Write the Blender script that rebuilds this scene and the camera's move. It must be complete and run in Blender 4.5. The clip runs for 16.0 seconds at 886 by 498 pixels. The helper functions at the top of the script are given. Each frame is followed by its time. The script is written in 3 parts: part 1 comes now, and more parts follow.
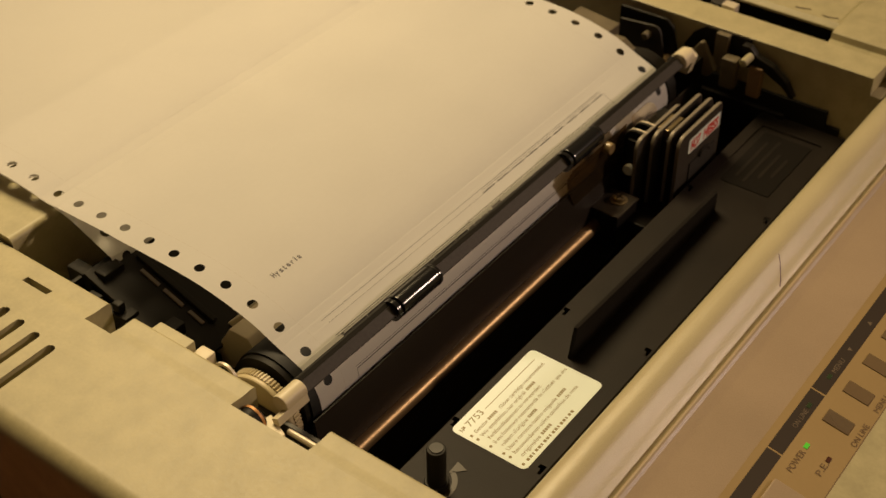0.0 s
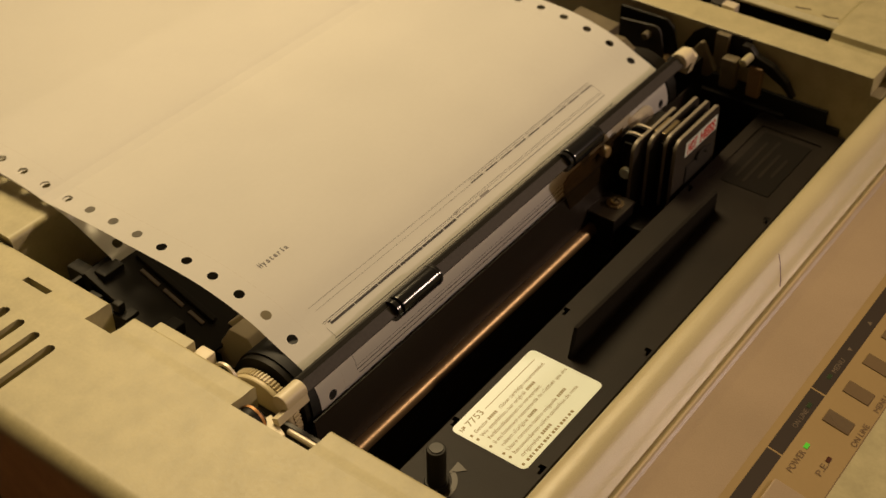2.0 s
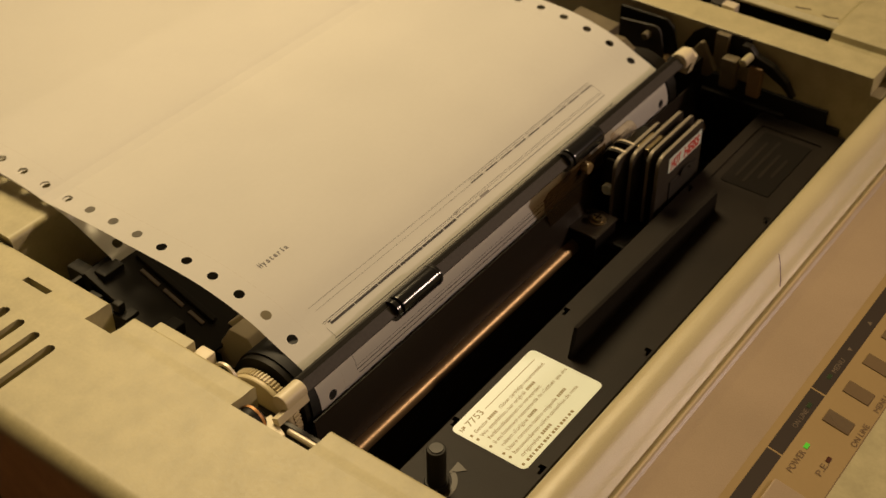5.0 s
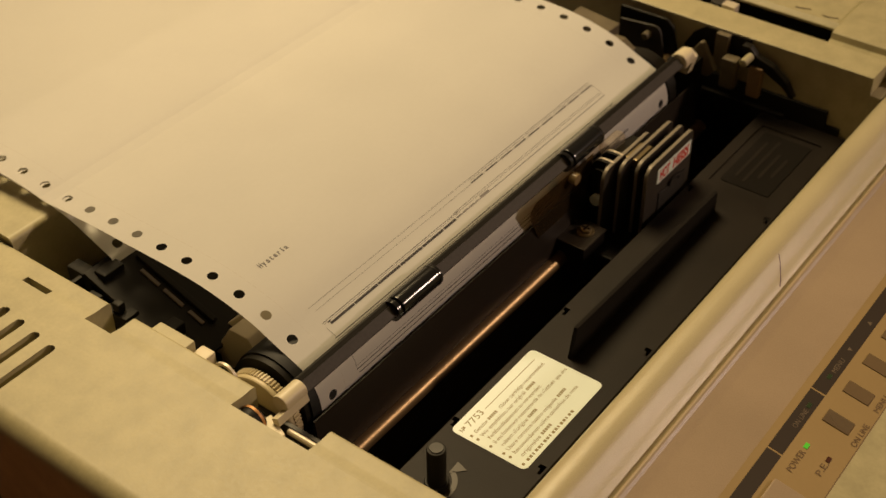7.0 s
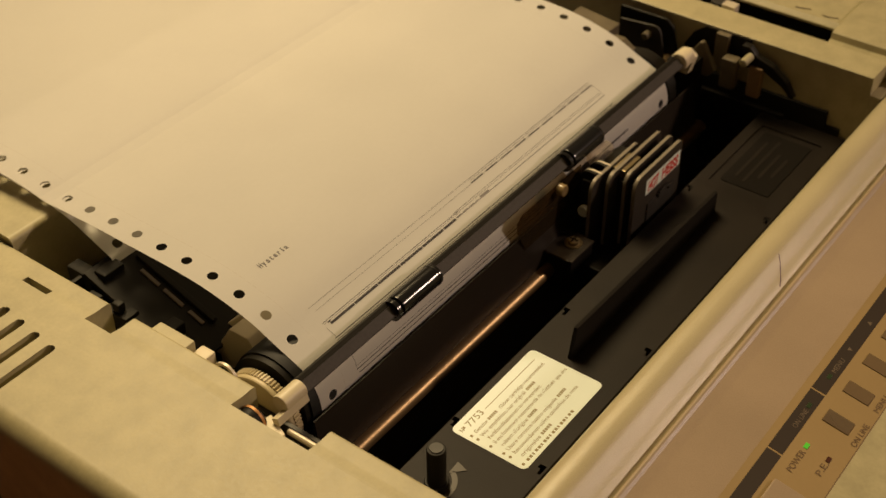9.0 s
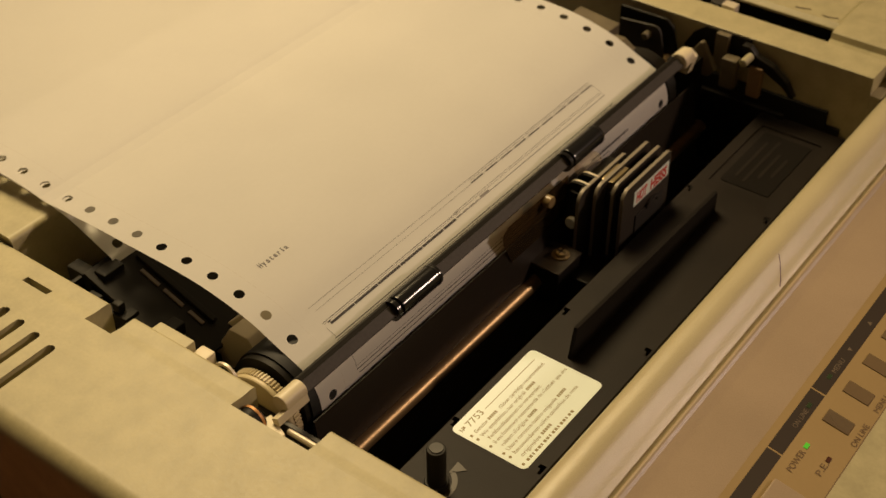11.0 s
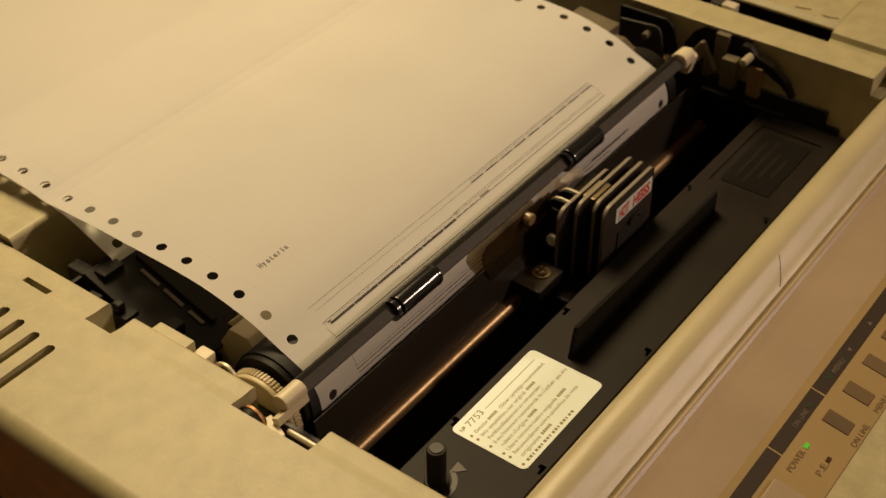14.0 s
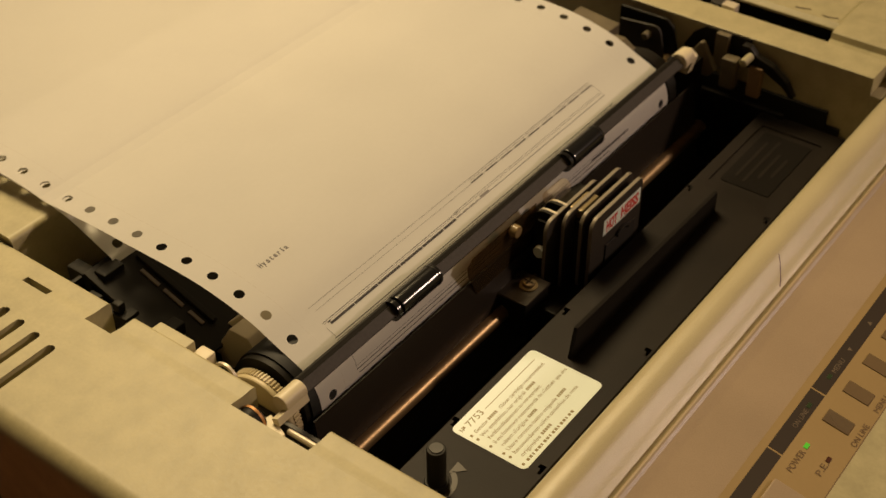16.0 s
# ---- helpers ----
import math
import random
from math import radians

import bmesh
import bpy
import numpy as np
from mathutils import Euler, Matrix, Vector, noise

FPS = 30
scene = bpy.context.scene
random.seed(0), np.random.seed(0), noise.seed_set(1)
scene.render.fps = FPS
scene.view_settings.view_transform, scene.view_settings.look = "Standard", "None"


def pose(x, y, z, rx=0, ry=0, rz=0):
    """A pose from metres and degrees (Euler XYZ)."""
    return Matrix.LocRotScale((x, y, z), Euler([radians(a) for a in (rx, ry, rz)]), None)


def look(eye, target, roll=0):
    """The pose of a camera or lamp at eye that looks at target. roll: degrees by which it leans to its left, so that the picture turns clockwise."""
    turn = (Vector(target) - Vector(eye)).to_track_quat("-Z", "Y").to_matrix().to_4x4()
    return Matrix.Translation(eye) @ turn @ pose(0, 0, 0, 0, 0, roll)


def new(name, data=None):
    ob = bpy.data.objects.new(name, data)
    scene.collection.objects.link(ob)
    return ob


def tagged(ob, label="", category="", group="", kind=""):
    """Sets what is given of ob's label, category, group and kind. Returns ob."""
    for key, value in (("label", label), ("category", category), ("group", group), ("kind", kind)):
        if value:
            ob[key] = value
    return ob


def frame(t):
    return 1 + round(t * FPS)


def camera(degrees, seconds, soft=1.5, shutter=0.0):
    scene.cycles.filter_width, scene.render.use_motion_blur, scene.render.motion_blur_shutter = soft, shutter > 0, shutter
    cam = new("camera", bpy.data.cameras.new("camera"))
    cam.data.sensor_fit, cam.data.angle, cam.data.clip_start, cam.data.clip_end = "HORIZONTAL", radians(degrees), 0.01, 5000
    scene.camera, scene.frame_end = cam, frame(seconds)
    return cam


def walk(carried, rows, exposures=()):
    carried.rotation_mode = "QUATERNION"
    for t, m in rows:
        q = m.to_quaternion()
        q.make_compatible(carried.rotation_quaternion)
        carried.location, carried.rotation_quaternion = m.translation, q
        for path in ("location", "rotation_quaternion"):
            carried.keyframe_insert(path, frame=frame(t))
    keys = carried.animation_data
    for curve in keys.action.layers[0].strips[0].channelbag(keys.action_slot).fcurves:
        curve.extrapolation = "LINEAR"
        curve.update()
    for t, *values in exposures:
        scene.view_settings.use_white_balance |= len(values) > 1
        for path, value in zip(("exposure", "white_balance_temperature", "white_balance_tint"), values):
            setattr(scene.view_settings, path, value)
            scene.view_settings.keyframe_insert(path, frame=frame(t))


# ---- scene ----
CAMZ = 0.13   # height of the paper datum above the table
cam = camera(36.9, 16.0, soft=1.5, shutter=0.5)
CAM_POSE = pose(-0.2305, -0.2429, 0.3128 + CAMZ, 50.87, 0.198, -53.30)
cam.data.dof.use_dof, cam.data.dof.focus_distance, cam.data.dof.aperture_fstop = True, 0.455, 18.0
walk(cam, [(0.0, CAM_POSE), (16.0, CAM_POSE)])

# ---- light ----
scene.view_settings.exposure = 0.0
world = bpy.data.worlds.new("room_light")
scene.world = world
world.use_nodes = True
world.node_tree.nodes["Background"].inputs[0].default_value = (1.0, 0.72, 0.42, 1)
world.node_tree.nodes["Background"].inputs[1].default_value = 0.03


def area_lamp(name, eye, target, size, power, colour):
    d = bpy.data.lights.new(name, "AREA")
    d.shape, d.size, d.energy, d.color = "DISK", size, power, colour
    ob = new(name, d)
    ob.matrix_world = look(eye, target)
    return ob


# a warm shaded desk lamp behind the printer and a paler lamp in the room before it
desk = bpy.data.lights.new("desk_lamp", "SPOT")
desk.energy, desk.color, desk.spot_size, desk.spot_blend, desk.shadow_soft_size = 44.0, (1.0, 0.75, 0.40), radians(68), 1.0, 0.22
new("desk_lamp", desk).matrix_world = look((0.36, 0.42, 0.89), (0.06, 0.03, CAMZ))
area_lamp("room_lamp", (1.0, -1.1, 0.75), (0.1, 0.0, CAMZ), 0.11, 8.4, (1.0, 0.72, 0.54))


# ---- materials ----
def material(name, colour, rough=0.5, metal=0.0, grain=0.0, grain_size=900.0, bump=0.0, stain=0.0, stain_size=18.0,
             stain_colour=None, spec=0.5, translucent=0.0):
    m = bpy.data.materials.new(name)
    m.use_nodes = True
    nt = m.node_tree
    b = nt.nodes["Principled BSDF"]
    b.inputs["Roughness"].default_value = rough
    b.inputs["Metallic"].default_value = metal
    b.inputs["Specular IOR Level"].default_value = spec
    b.inputs["Base Color"].default_value = (*colour, 1)
    geo = nt.nodes.new("ShaderNodeNewGeometry")
    out = None
    if stain:
        n = nt.nodes.new("ShaderNodeTexNoise")
        n.inputs["Scale"].default_value, n.inputs["Detail"].default_value = stain_size, 6
        nt.links.new(geo.outputs["Position"], n.inputs["Vector"])
        r = nt.nodes.new("ShaderNodeValToRGB")
        r.color_ramp.elements[0].position, r.color_ramp.elements[1].position = 0.35, 0.7
        c2 = stain_colour or tuple(c * (1 - stain) for c in colour)
        r.color_ramp.elements[0].color, r.color_ramp.elements[1].color = (*colour, 1), (*c2, 1)
        nt.links.new(n.outputs["Fac"], r.inputs["Fac"])
        out = r.outputs["Color"]
    g = None
    if grain or bump:
        g = nt.nodes.new("ShaderNodeTexNoise")
        g.inputs["Scale"].default_value, g.inputs["Detail"].default_value = grain_size, 3
        nt.links.new(geo.outputs["Position"], g.inputs["Vector"])
    if grain:
        mx = nt.nodes.new("ShaderNodeMix")
        mx.data_type, mx.blend_type = "RGBA", "MULTIPLY"
        mx.inputs["Factor"].default_value = grain
        if out:
            nt.links.new(out, mx.inputs[6])
        else:
            mx.inputs[6].default_value = (*colour, 1)
        nt.links.new(g.outputs["Fac"], mx.inputs[7])
        out = mx.outputs[2]
        rr = nt.nodes.new("ShaderNodeMapRange")
        rr.inputs["To Min"].default_value, rr.inputs["To Max"].default_value = max(rough - 0.08, 0.02), min(rough + 0.08, 1)
        nt.links.new(g.outputs["Fac"], rr.inputs["Value"])
        nt.links.new(rr.outputs["Result"], b.inputs["Roughness"])
    if out:
        nt.links.new(out, b.inputs["Base Color"])
    if bump:
        bp = nt.nodes.new("ShaderNodeBump")
        bp.inputs["Strength"].default_value, bp.inputs["Distance"].default_value = bump, 0.0003
        nt.links.new(g.outputs["Fac"], bp.inputs["Height"])
        nt.links.new(bp.outputs["Normal"], b.inputs["Normal"])
    if translucent:
        tr = nt.nodes.new("ShaderNodeBsdfTranslucent")
        tr.inputs["Color"].default_value = (*colour, 1)
        ms = nt.nodes.new("ShaderNodeMixShader")
        ms.inputs[0].default_value = translucent
        nt.links.new(b.outputs[0], ms.inputs[1])
        nt.links.new(tr.outputs[0], ms.inputs[2])
        nt.links.new(ms.outputs[0], nt.nodes["Material Output"].inputs["Surface"])
    return m


def glow(name, colour, strength):
    m = material(name, colour, 0.3)
    b = m.node_tree.nodes["Principled BSDF"]
    b.inputs["Emission Color"].default_value, b.inputs["Emission Strength"].default_value = (*colour, 1), strength
    return m


CREAM = material("yellowed_beige_plastic", (0.485, 0.43, 0.245), 0.5, grain=0.2, grain_size=700, bump=0.12, stain=0.17, stain_size=110)
CREAM_SOFT = material("cream_plastic", (0.66, 0.58, 0.40), 0.45, grain=0.06, stain=0.08, stain_size=60)
# soiled cream, darkened as well for the shade among levers and guides
MECH = material("soiled_shaded_cream", (0.15, 0.12, 0.07), 0.5, grain=0.1, stain=0.3, stain_size=90)
RAIL = material("beige_plastic_rail", (0.53, 0.46, 0.29), 0.32, grain=0.25, grain_size=3000, bump=0.3, spec=0.6, stain=0.1, stain_size=30)
# pinkish reflection on the lid is part of this base colour
FRONT = material("beige_plastic_pink_sheen", (0.39, 0.295, 0.20), 0.38, grain=0.16, grain_size=1800, bump=0.25, stain=0.12, stain_size=30)
PANEL = material("tan_panel_film", (0.33, 0.23, 0.10), 0.5, grain=0.1, stain=0.1)
DARKBAND = material("dark_brown_print", (0.035, 0.025, 0.018), 0.45)
INKTEXT = material("brown_lettering", (0.16, 0.10, 0.05), 0.6)
PALETEXT = material("grey_lettering", (0.13, 0.095, 0.06), 0.6)
BUTTON = material("grey_rubber_button", (0.16, 0.11, 0.06), 0.8, grain=0.2, spec=0.1)
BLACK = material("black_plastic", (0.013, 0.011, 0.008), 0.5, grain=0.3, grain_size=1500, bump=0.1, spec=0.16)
DECK = material("matt_black_plastic", (0.0195, 0.0142, 0.0100), 0.5, grain=0.45, grain_size=2200, bump=0.4, stain=0.3, stain_size=40, spec=0.17)
GUIDE = material("brown_black_plastic", (0.022, 0.016, 0.0105), 0.45, grain=0.35, grain_size=900, bump=0.15, spec=0.3)
PLATE = material("rough_black_plastic", (0.0105, 0.0080, 0.0058), 0.8, grain=0.5, grain_size=1600, bump=0.6, spec=0.12)
# lighter than the casing so that the raised arrow shows
EMBOSS = material("lighter_raised_plastic", (0.06, 0.047, 0.032), 0.5, grain=0.3)
RUBBER = material("black_rubber", (0.012, 0.012, 0.012), 0.6, grain=0.2, spec=0.3)
GLOSSBLACK = material("glossy_black_plastic", (0.012, 0.012, 0.012), 0.16)
DARKGREY = material("dark_grey_plastic", (0.035, 0.031, 0.026), 0.5, grain=0.2, spec=0.35)
BAR = material("dark_grey_steel_bar", (0.052, 0.045, 0.040), 0.42, 0.1, grain=0.45, grain_size=900, bump=0.15, spec=0.3)
# brown of the warm surroundings mirrored in the steel is in its colour
STEEL = material("steel_warm_reflection", (0.34, 0.235, 0.115), 0.40, 0.7, grain=0.1, grain_size=600)
ALU = material("cast_aluminium", (0.25, 0.215, 0.165), 0.5, 0.3, grain=0.3, grain_size=1200, bump=0.2)
FINFACE = material("dark_cast_metal", (0.058, 0.048, 0.037), 0.5, 0.3, grain=0.3, grain_size=1200, bump=0.2)
BRASS = material("brass", (0.33, 0.26, 0.14), 0.35, 0.8, grain=0.2)
COPPER = material("orange_copper_ring", (0.45, 0.22, 0.08), 0.5, 0.4)
PAPER = material("white_paper", (0.80, 0.78, 0.73), 0.85, grain=0.05, grain_size=500, bump=0.08, stain=0.04, stain_size=25, spec=0.2, translucent=0.33)
INK = material("black_ribbon_ink", (0.035, 0.03, 0.034), 0.8)
GREYINK = material("faint_grey_ink", (0.20, 0.185, 0.18), 0.8)
GREYINK2 = material("worn_grey_ink", (0.17, 0.16, 0.16), 0.8)
BRASSDULL = material("dull_tan_metal", (0.30, 0.20, 0.10), 0.45, 0.3)
WALLDARK = material("grey_green_wall_strip", (0.017, 0.016, 0.012), 0.5, grain=0.2, spec=0.15)
FAINT = material("perforation_shade", (0.70, 0.67, 0.61), 0.9)
LABEL = material("white_paper_label", (0.82, 0.91, 0.86), 0.36, grain=0.04, stain=0.04, stain_size=60)
PALEINK = material("olive_print", (0.27, 0.22, 0.10), 0.6)
RED = material("red_print", (0.62, 0.05, 0.04), 0.5)
WHITEGEAR = material("ivory_nylon", (0.57, 0.48, 0.29), 0.45, grain=0.06)
WOOD = material("brown_wood", (0.36, 0.13, 0.042), 0.45, grain=0.3, grain_size=120, stain=0.4, stain_size=9)
WALL = material("warm_wall_paint", (0.60, 0.50, 0.38), 0.9, grain=0.05, stain=0.05, stain_size=3)
GREEN = glow("lit_green_diode", (0.08, 0.42, 0.03), 0.38)
DIMGREEN = material("unlit_green_diode", (0.03, 0.05, 0.02), 0.35)
DIMRED = material("unlit_red_diode", (0.07, 0.025, 0.015), 0.35)
AMBER = material("amber_plastic", (0.24, 0.17, 0.08), 0.25)
FILM = material("clear_smoked_film", (0.30, 0.22, 0.12), 0.2)
CLEAR = material("clear_plastic", (0.92, 0.84, 0.70), 0.08)


def see_through(m, tint, share):
    nt = m.node_tree
    tr = nt.nodes.new("ShaderNodeBsdfTransparent")
    tr.inputs["Color"].default_value = (*tint, 1)
    ms = nt.nodes.new("ShaderNodeMixShader")
    ms.inputs[0].default_value = share
    nt.links.new(nt.nodes["Principled BSDF"].outputs[0], ms.inputs[1])
    nt.links.new(tr.outputs[0], ms.inputs[2])
    nt.links.new(ms.outputs[0], nt.nodes["Material Output"].inputs["Surface"])


see_through(FILM, (0.46, 0.38, 0.25), 0.93)
see_through(CLEAR, (0.97, 0.92, 0.82), 0.88)
BLOCK = material("soiled_dark_metal", (0.055, 0.044, 0.03), 0.45, 0.2, grain=0.3, stain=0.4, stain_size=200)
PALEMETAL = material("pale_metal", (0.62, 0.55, 0.42), 0.4, 0.2)
RIB = material("grey_worn_plastic", (0.13, 0.105, 0.08), 0.5, grain=0.2)
RIDGE = material("button_ridge", (0.115, 0.08, 0.045), 0.8)
MARK = material("ink_scratch", (0.10, 0.05, 0.06), 0.6)


# ---- mesh helpers: millimetres about the paper datum ----
def v(x, y, z):
    return (x * 0.001, y * 0.001, z * 0.001)


def empty(name, at=(0, 0, 0), **tags):
    ob = new(name)
    ob.empty_display_size = 0.02
    ob.location = at
    return tagged(ob, **tags)


def part(name, bm, mat, parent, label="", smooth=35):
    bmesh.ops.recalc_face_normals(bm, faces=bm.faces)
    me = bpy.data.meshes.new(name)
    bm.to_mesh(me)
    bm.free()
    if mat:
        me.materials.append(mat)
    if smooth:
        me.shade_smooth()
        me.set_sharp_from_angle(angle=radians(smooth))
    ob = new(name, me)
    ob.parent = parent
    if smooth:
        true_faces(ob)
    return tagged(ob, label=label)


def true_faces(ob):
    """Keeps large faces flat beside their small rounded edges."""
    md = ob.modifiers.new("face_weights", "WEIGHTED_NORMAL")
    md.keep_sharp = True


def soften(bm, width, segments=2, edges=None):
    if width:
        bmesh.ops.bevel(bm, geom=edges or list(bm.edges), offset=width * 0.001, segments=segments, affect="EDGES", profile=0.5, clamp_overlap=True)
    return bm


def box(x0, x1, y0, y1, z0, z1, r=0.0, bm=None, segments=2):
    one = bmesh.new()
    bmesh.ops.create_cube(one, size=1.0, matrix=Matrix.LocRotScale(v((x0 + x1) / 2, (y0 + y1) / 2, (z0 + z1) / 2), None, Vector(v(abs(x1 - x0), abs(y1 - y0), abs(z1 - z0)))))
    soften(one, r, segments)
    return join(bm, one)


def join(bm, one):
    if bm is None:
        return one
    me = bpy.data.meshes.new("join")
    one.to_mesh(me)
    one.free()
    bm.from_mesh(me)
    bpy.data.meshes.remove(me)
    return bm


def extrude(points, axis, a, b, r=0.0, bm=None, segments=2):
    """A prism: points in the two other axes (in order x, y, z without axis), drawn out from a to b."""
    one = bmesh.new()

    def at(p, w):
        q = list(p)
        q.insert(axis, w)
        return v(*q)
    f = one.faces.new([one.verts.new(at(p, a)) for p in points])
    made = bmesh.ops.extrude_face_region(one, geom=[f])
    d = [0, 0, 0]
    d[axis] = (b - a) * 0.001
    bmesh.ops.translate(one, verts=[g for g in made["geom"] if isinstance(g, bmesh.types.BMVert)], vec=d)
    bmesh.ops.recalc_face_normals(one, faces=one.faces)
    soften(one, r, segments)
    return join(bm, one)


def rod(axis, a, b, c, r, sides=32, bevel=0.0, bm=None, r2=None):
    """A cylinder along an axis from a to b, with centre c in the two other axes."""
    one = bmesh.new()
    bmesh.ops.create_cone(one, cap_ends=True, segments=sides, radius1=r * 0.001, radius2=(r if r2 is None else r2) * 0.001, depth=(b - a) * 0.001)
    turn = {0: Matrix.Rotation(radians(90), 4, "Y"), 1: Matrix.Rotation(radians(-90), 4, "X"), 2: Matrix.Identity(4)}[axis]
    q = list(c)
    q.insert(axis, (a + b) / 2)
    bmesh.ops.transform(one, matrix=Matrix.Translation(v(*q)) @ turn, verts=one.verts)
    if bevel:
        soften(one, bevel, 2, [e for e in one.edges if len(e.link_faces) == 2 and e.calc_face_angle(0) > 1.0])
    return join(bm, one)


def tube(axis, a, b, c, r_in, r_out, sides=40, bm=None):
    one = bmesh.new()
    rings = []
    for w, r in ((a, r_out), (b, r_out), (b, r_in), (a, r_in)):
        ring = []
        for i in range(sides):
            t = 2 * math.pi * i / sides
            q = [c[0] + r * math.cos(t), c[1] + r * math.sin(t)]
            q.insert(axis, w)
            ring.append(one.verts.new(v(*q)))
        rings.append(ring)
    for k in range(4):
        p, q = rings[k], rings[(k + 1) % 4]
        for i in range(sides):
            j = (i + 1) % sides
            one.faces.new((p[i], p[j], q[j], q[i]))
    bmesh.ops.recalc_face_normals(one, faces=one.faces)
    return join(bm, one)


def rounded(x0, x1, y0, y1, r, n=6):
    pts = []
    for cx, cy, a0 in ((x1 - r, y1 - r, 0), (x0 + r, y1 - r, 90), (x0 + r, y0 + r, 180), (x1 - r, y0 + r, 270)):
        for i in range(n + 1):
            a = radians(a0 + 90 * i / n)
            pts.append((cx + r * math.cos(a), cy + r * math.sin(a)))
    return pts


def cut(ob, *cutters):
    """Takes the cutters' shapes out of a mesh for good."""
    helpers = []
    for bm in cutters:
        bmesh.ops.recalc_face_normals(bm, faces=bm.faces)
        me = bpy.data.meshes.new("cutter")
        bm.to_mesh(me)
        bm.free()
        h = new("cutter", me)
        h.parent = ob.parent
        helpers.append(h)
        md = ob.modifiers.new("cut", "BOOLEAN")
        md.operation, md.solver, md.object = "DIFFERENCE", "EXACT", h
    bpy.context.view_layer.update()
    me = bpy.data.meshes.new_from_object(ob.evaluated_get(bpy.context.evaluated_depsgraph_get()))
    ob.modifiers.clear()
    old = ob.data
    ob.data = me
    bpy.data.meshes.remove(old)
    for h in helpers:
        me = h.data
        bpy.data.objects.remove(h)
        bpy.data.meshes.remove(me)
    ob.data.shade_smooth()
    ob.data.set_sharp_from_angle(angle=radians(35))
    true_faces(ob)
    return ob


def lettering(name, text, size, m, mat, parent, width=None, extrude_mm=0.03, spacing=1.0, label="", bold=0.0):
    """Words in the built-in font as a thin mesh; size is the letter height in mm, m the pose of the line's left end."""
    cu = bpy.data.curves.new(name, "FONT")
    cu.body, cu.size, cu.extrude, cu.space_character = text, size * 0.001 * 1.4, extrude_mm * 0.001, spacing
    cu.resolution_u, cu.offset = 3, bold * 0.001
    tmp = new("lettering", cu)
    bpy.context.view_layer.update()
    me = bpy.data.meshes.new_from_object(tmp.evaluated_get(bpy.context.evaluated_depsgraph_get()))
    bpy.data.objects.remove(tmp)
    xs = [q.co.x for q in me.vertices]
    k = width * 0.001 / max(max(xs) - min(xs), 1e-6) if width else 1
    me.transform(m @ Matrix.Diagonal((k, 1, 1, 1)))
    me.materials.clear()
    me.materials.append(mat)
    ob = new(name, me)
    ob.parent = parent
    return tagged(ob, label=label)


# ---- the room ----
def room():
    def slab(name, b, mat, **tags):
        ob = part(name, b, mat, None, smooth=0)
        return tagged(ob, kind="structure", **tags)
    T = -CAMZ * 1000 - 740
    lift = CAMZ
    for name, dims, mat in (("floor", (-1800, 2200, -1900, 2100, T - 50, T), WOOD), ("ceiling", (-1800, 2200, -1900, 2100, T + 2500, T + 2560), WALL),
                            ("wall_north", (-1800, 2200, 2100, 2160, T, T + 2500), WALL), ("wall_south", (-1800, 2200, -1960, -1900, T, T + 2500), WALL),
                            ("wall_east", (2200, 2260, -1900, 2100, T, T + 2500), WALL), ("wall_west", (-1860, -1800, -1900, 2100, T, T + 2500), WALL)):
        slab(name, box(*dims), mat).location.z = lift
    table = empty("table", (0, 0, CAMZ), label="brown wooden table with the printer standing on it", category="table")
    Z = -CAMZ * 1000
    part("tabletop", box(-420, 760, -420, 640, Z - 28, Z, 3), WOOD, table)
    for x in (-380, 700):
        for y in (-380, 600):
            part("leg", box(x - 25, x + 25, y - 25, y + 25, T, Z - 28, 2), WOOD, table)


room()

# ---- the printer ----
Z0 = -CAMZ * 1000
TOP = 4.0       # top of the side covers
EDGE = -20.0    # inner edge of the left cover
RWALL = 280.0   # inner face of the right wall
DECKZ = -30.0   # top of the ribbon cartridge
printer = empty("dot_matrix_printer", (0, 0, CAMZ), label="yellowed beige dot matrix printer standing open on a table", category="printer")


def left_cover():
    high = TOP + 0.4   # the outer part stands a little higher than the border along the opening
    bm = extrude([(-82, -190), (-82, 340), (-31.5, 340), (-31.5, -190)], 2, Z0 + 8, high)
    soften(bm, 7, 5, [e for e in bm.edges if all(abs(q.co.z - high * 0.001) < 1e-6 and q.co.x < -0.08 for q in e.verts)])
    cover = part("left_cover", bm, CREAM, printer)
    cutters = []
    for i in range(5):
        y = 59.5 + i * 9.3
        cutters.append(extrude(rounded(-95 - i, -47 + i * 1.2, y - 1.9, y + 1.9, 1.85), 2, -70, TOP + 5))
    cut(cover, *cutters)
    # the border in three lengths between the notches, with a ramp down and a rounded rim
    low = TOP - 0.25
    shape = [(-31.5, Z0 + 8), (-31.5, high), (-30.4, high - 0.1), (-27.6, low + 0.12), (-26.4, low), (EDGE - 1.4, low), (EDGE - 0.7, low - 0.2), (EDGE - 0.2, low - 0.7), (EDGE, low - 1.4), (EDGE, Z0 + 8)]
    for y0, y1 in ((-190, -41), (-8, 48.5), (61.5, 340)):
        bm = extrude(shape, 1, y0, y1)
        ends = [e for e in bm.edges if all(abs(q.co.y - y0 * 0.001) < 1e-6 or abs(q.co.y - y1 * 0.001) < 1e-6 for q in e.verts) and all(q.co.z > -0.05 and q.co.x > -0.0313 for q in e.verts)
                and abs(e.verts[0].co.y - e.verts[1].co.y) < 1e-6]
        soften(bm, 0.9, 3, ends)
        border = part("cover_border", bm, CREAM, printer)
        if y1 > 300:
            cut(border, box(-31, -28.2, 82.2, 95.5, -40, TOP + 3))


left_cover()


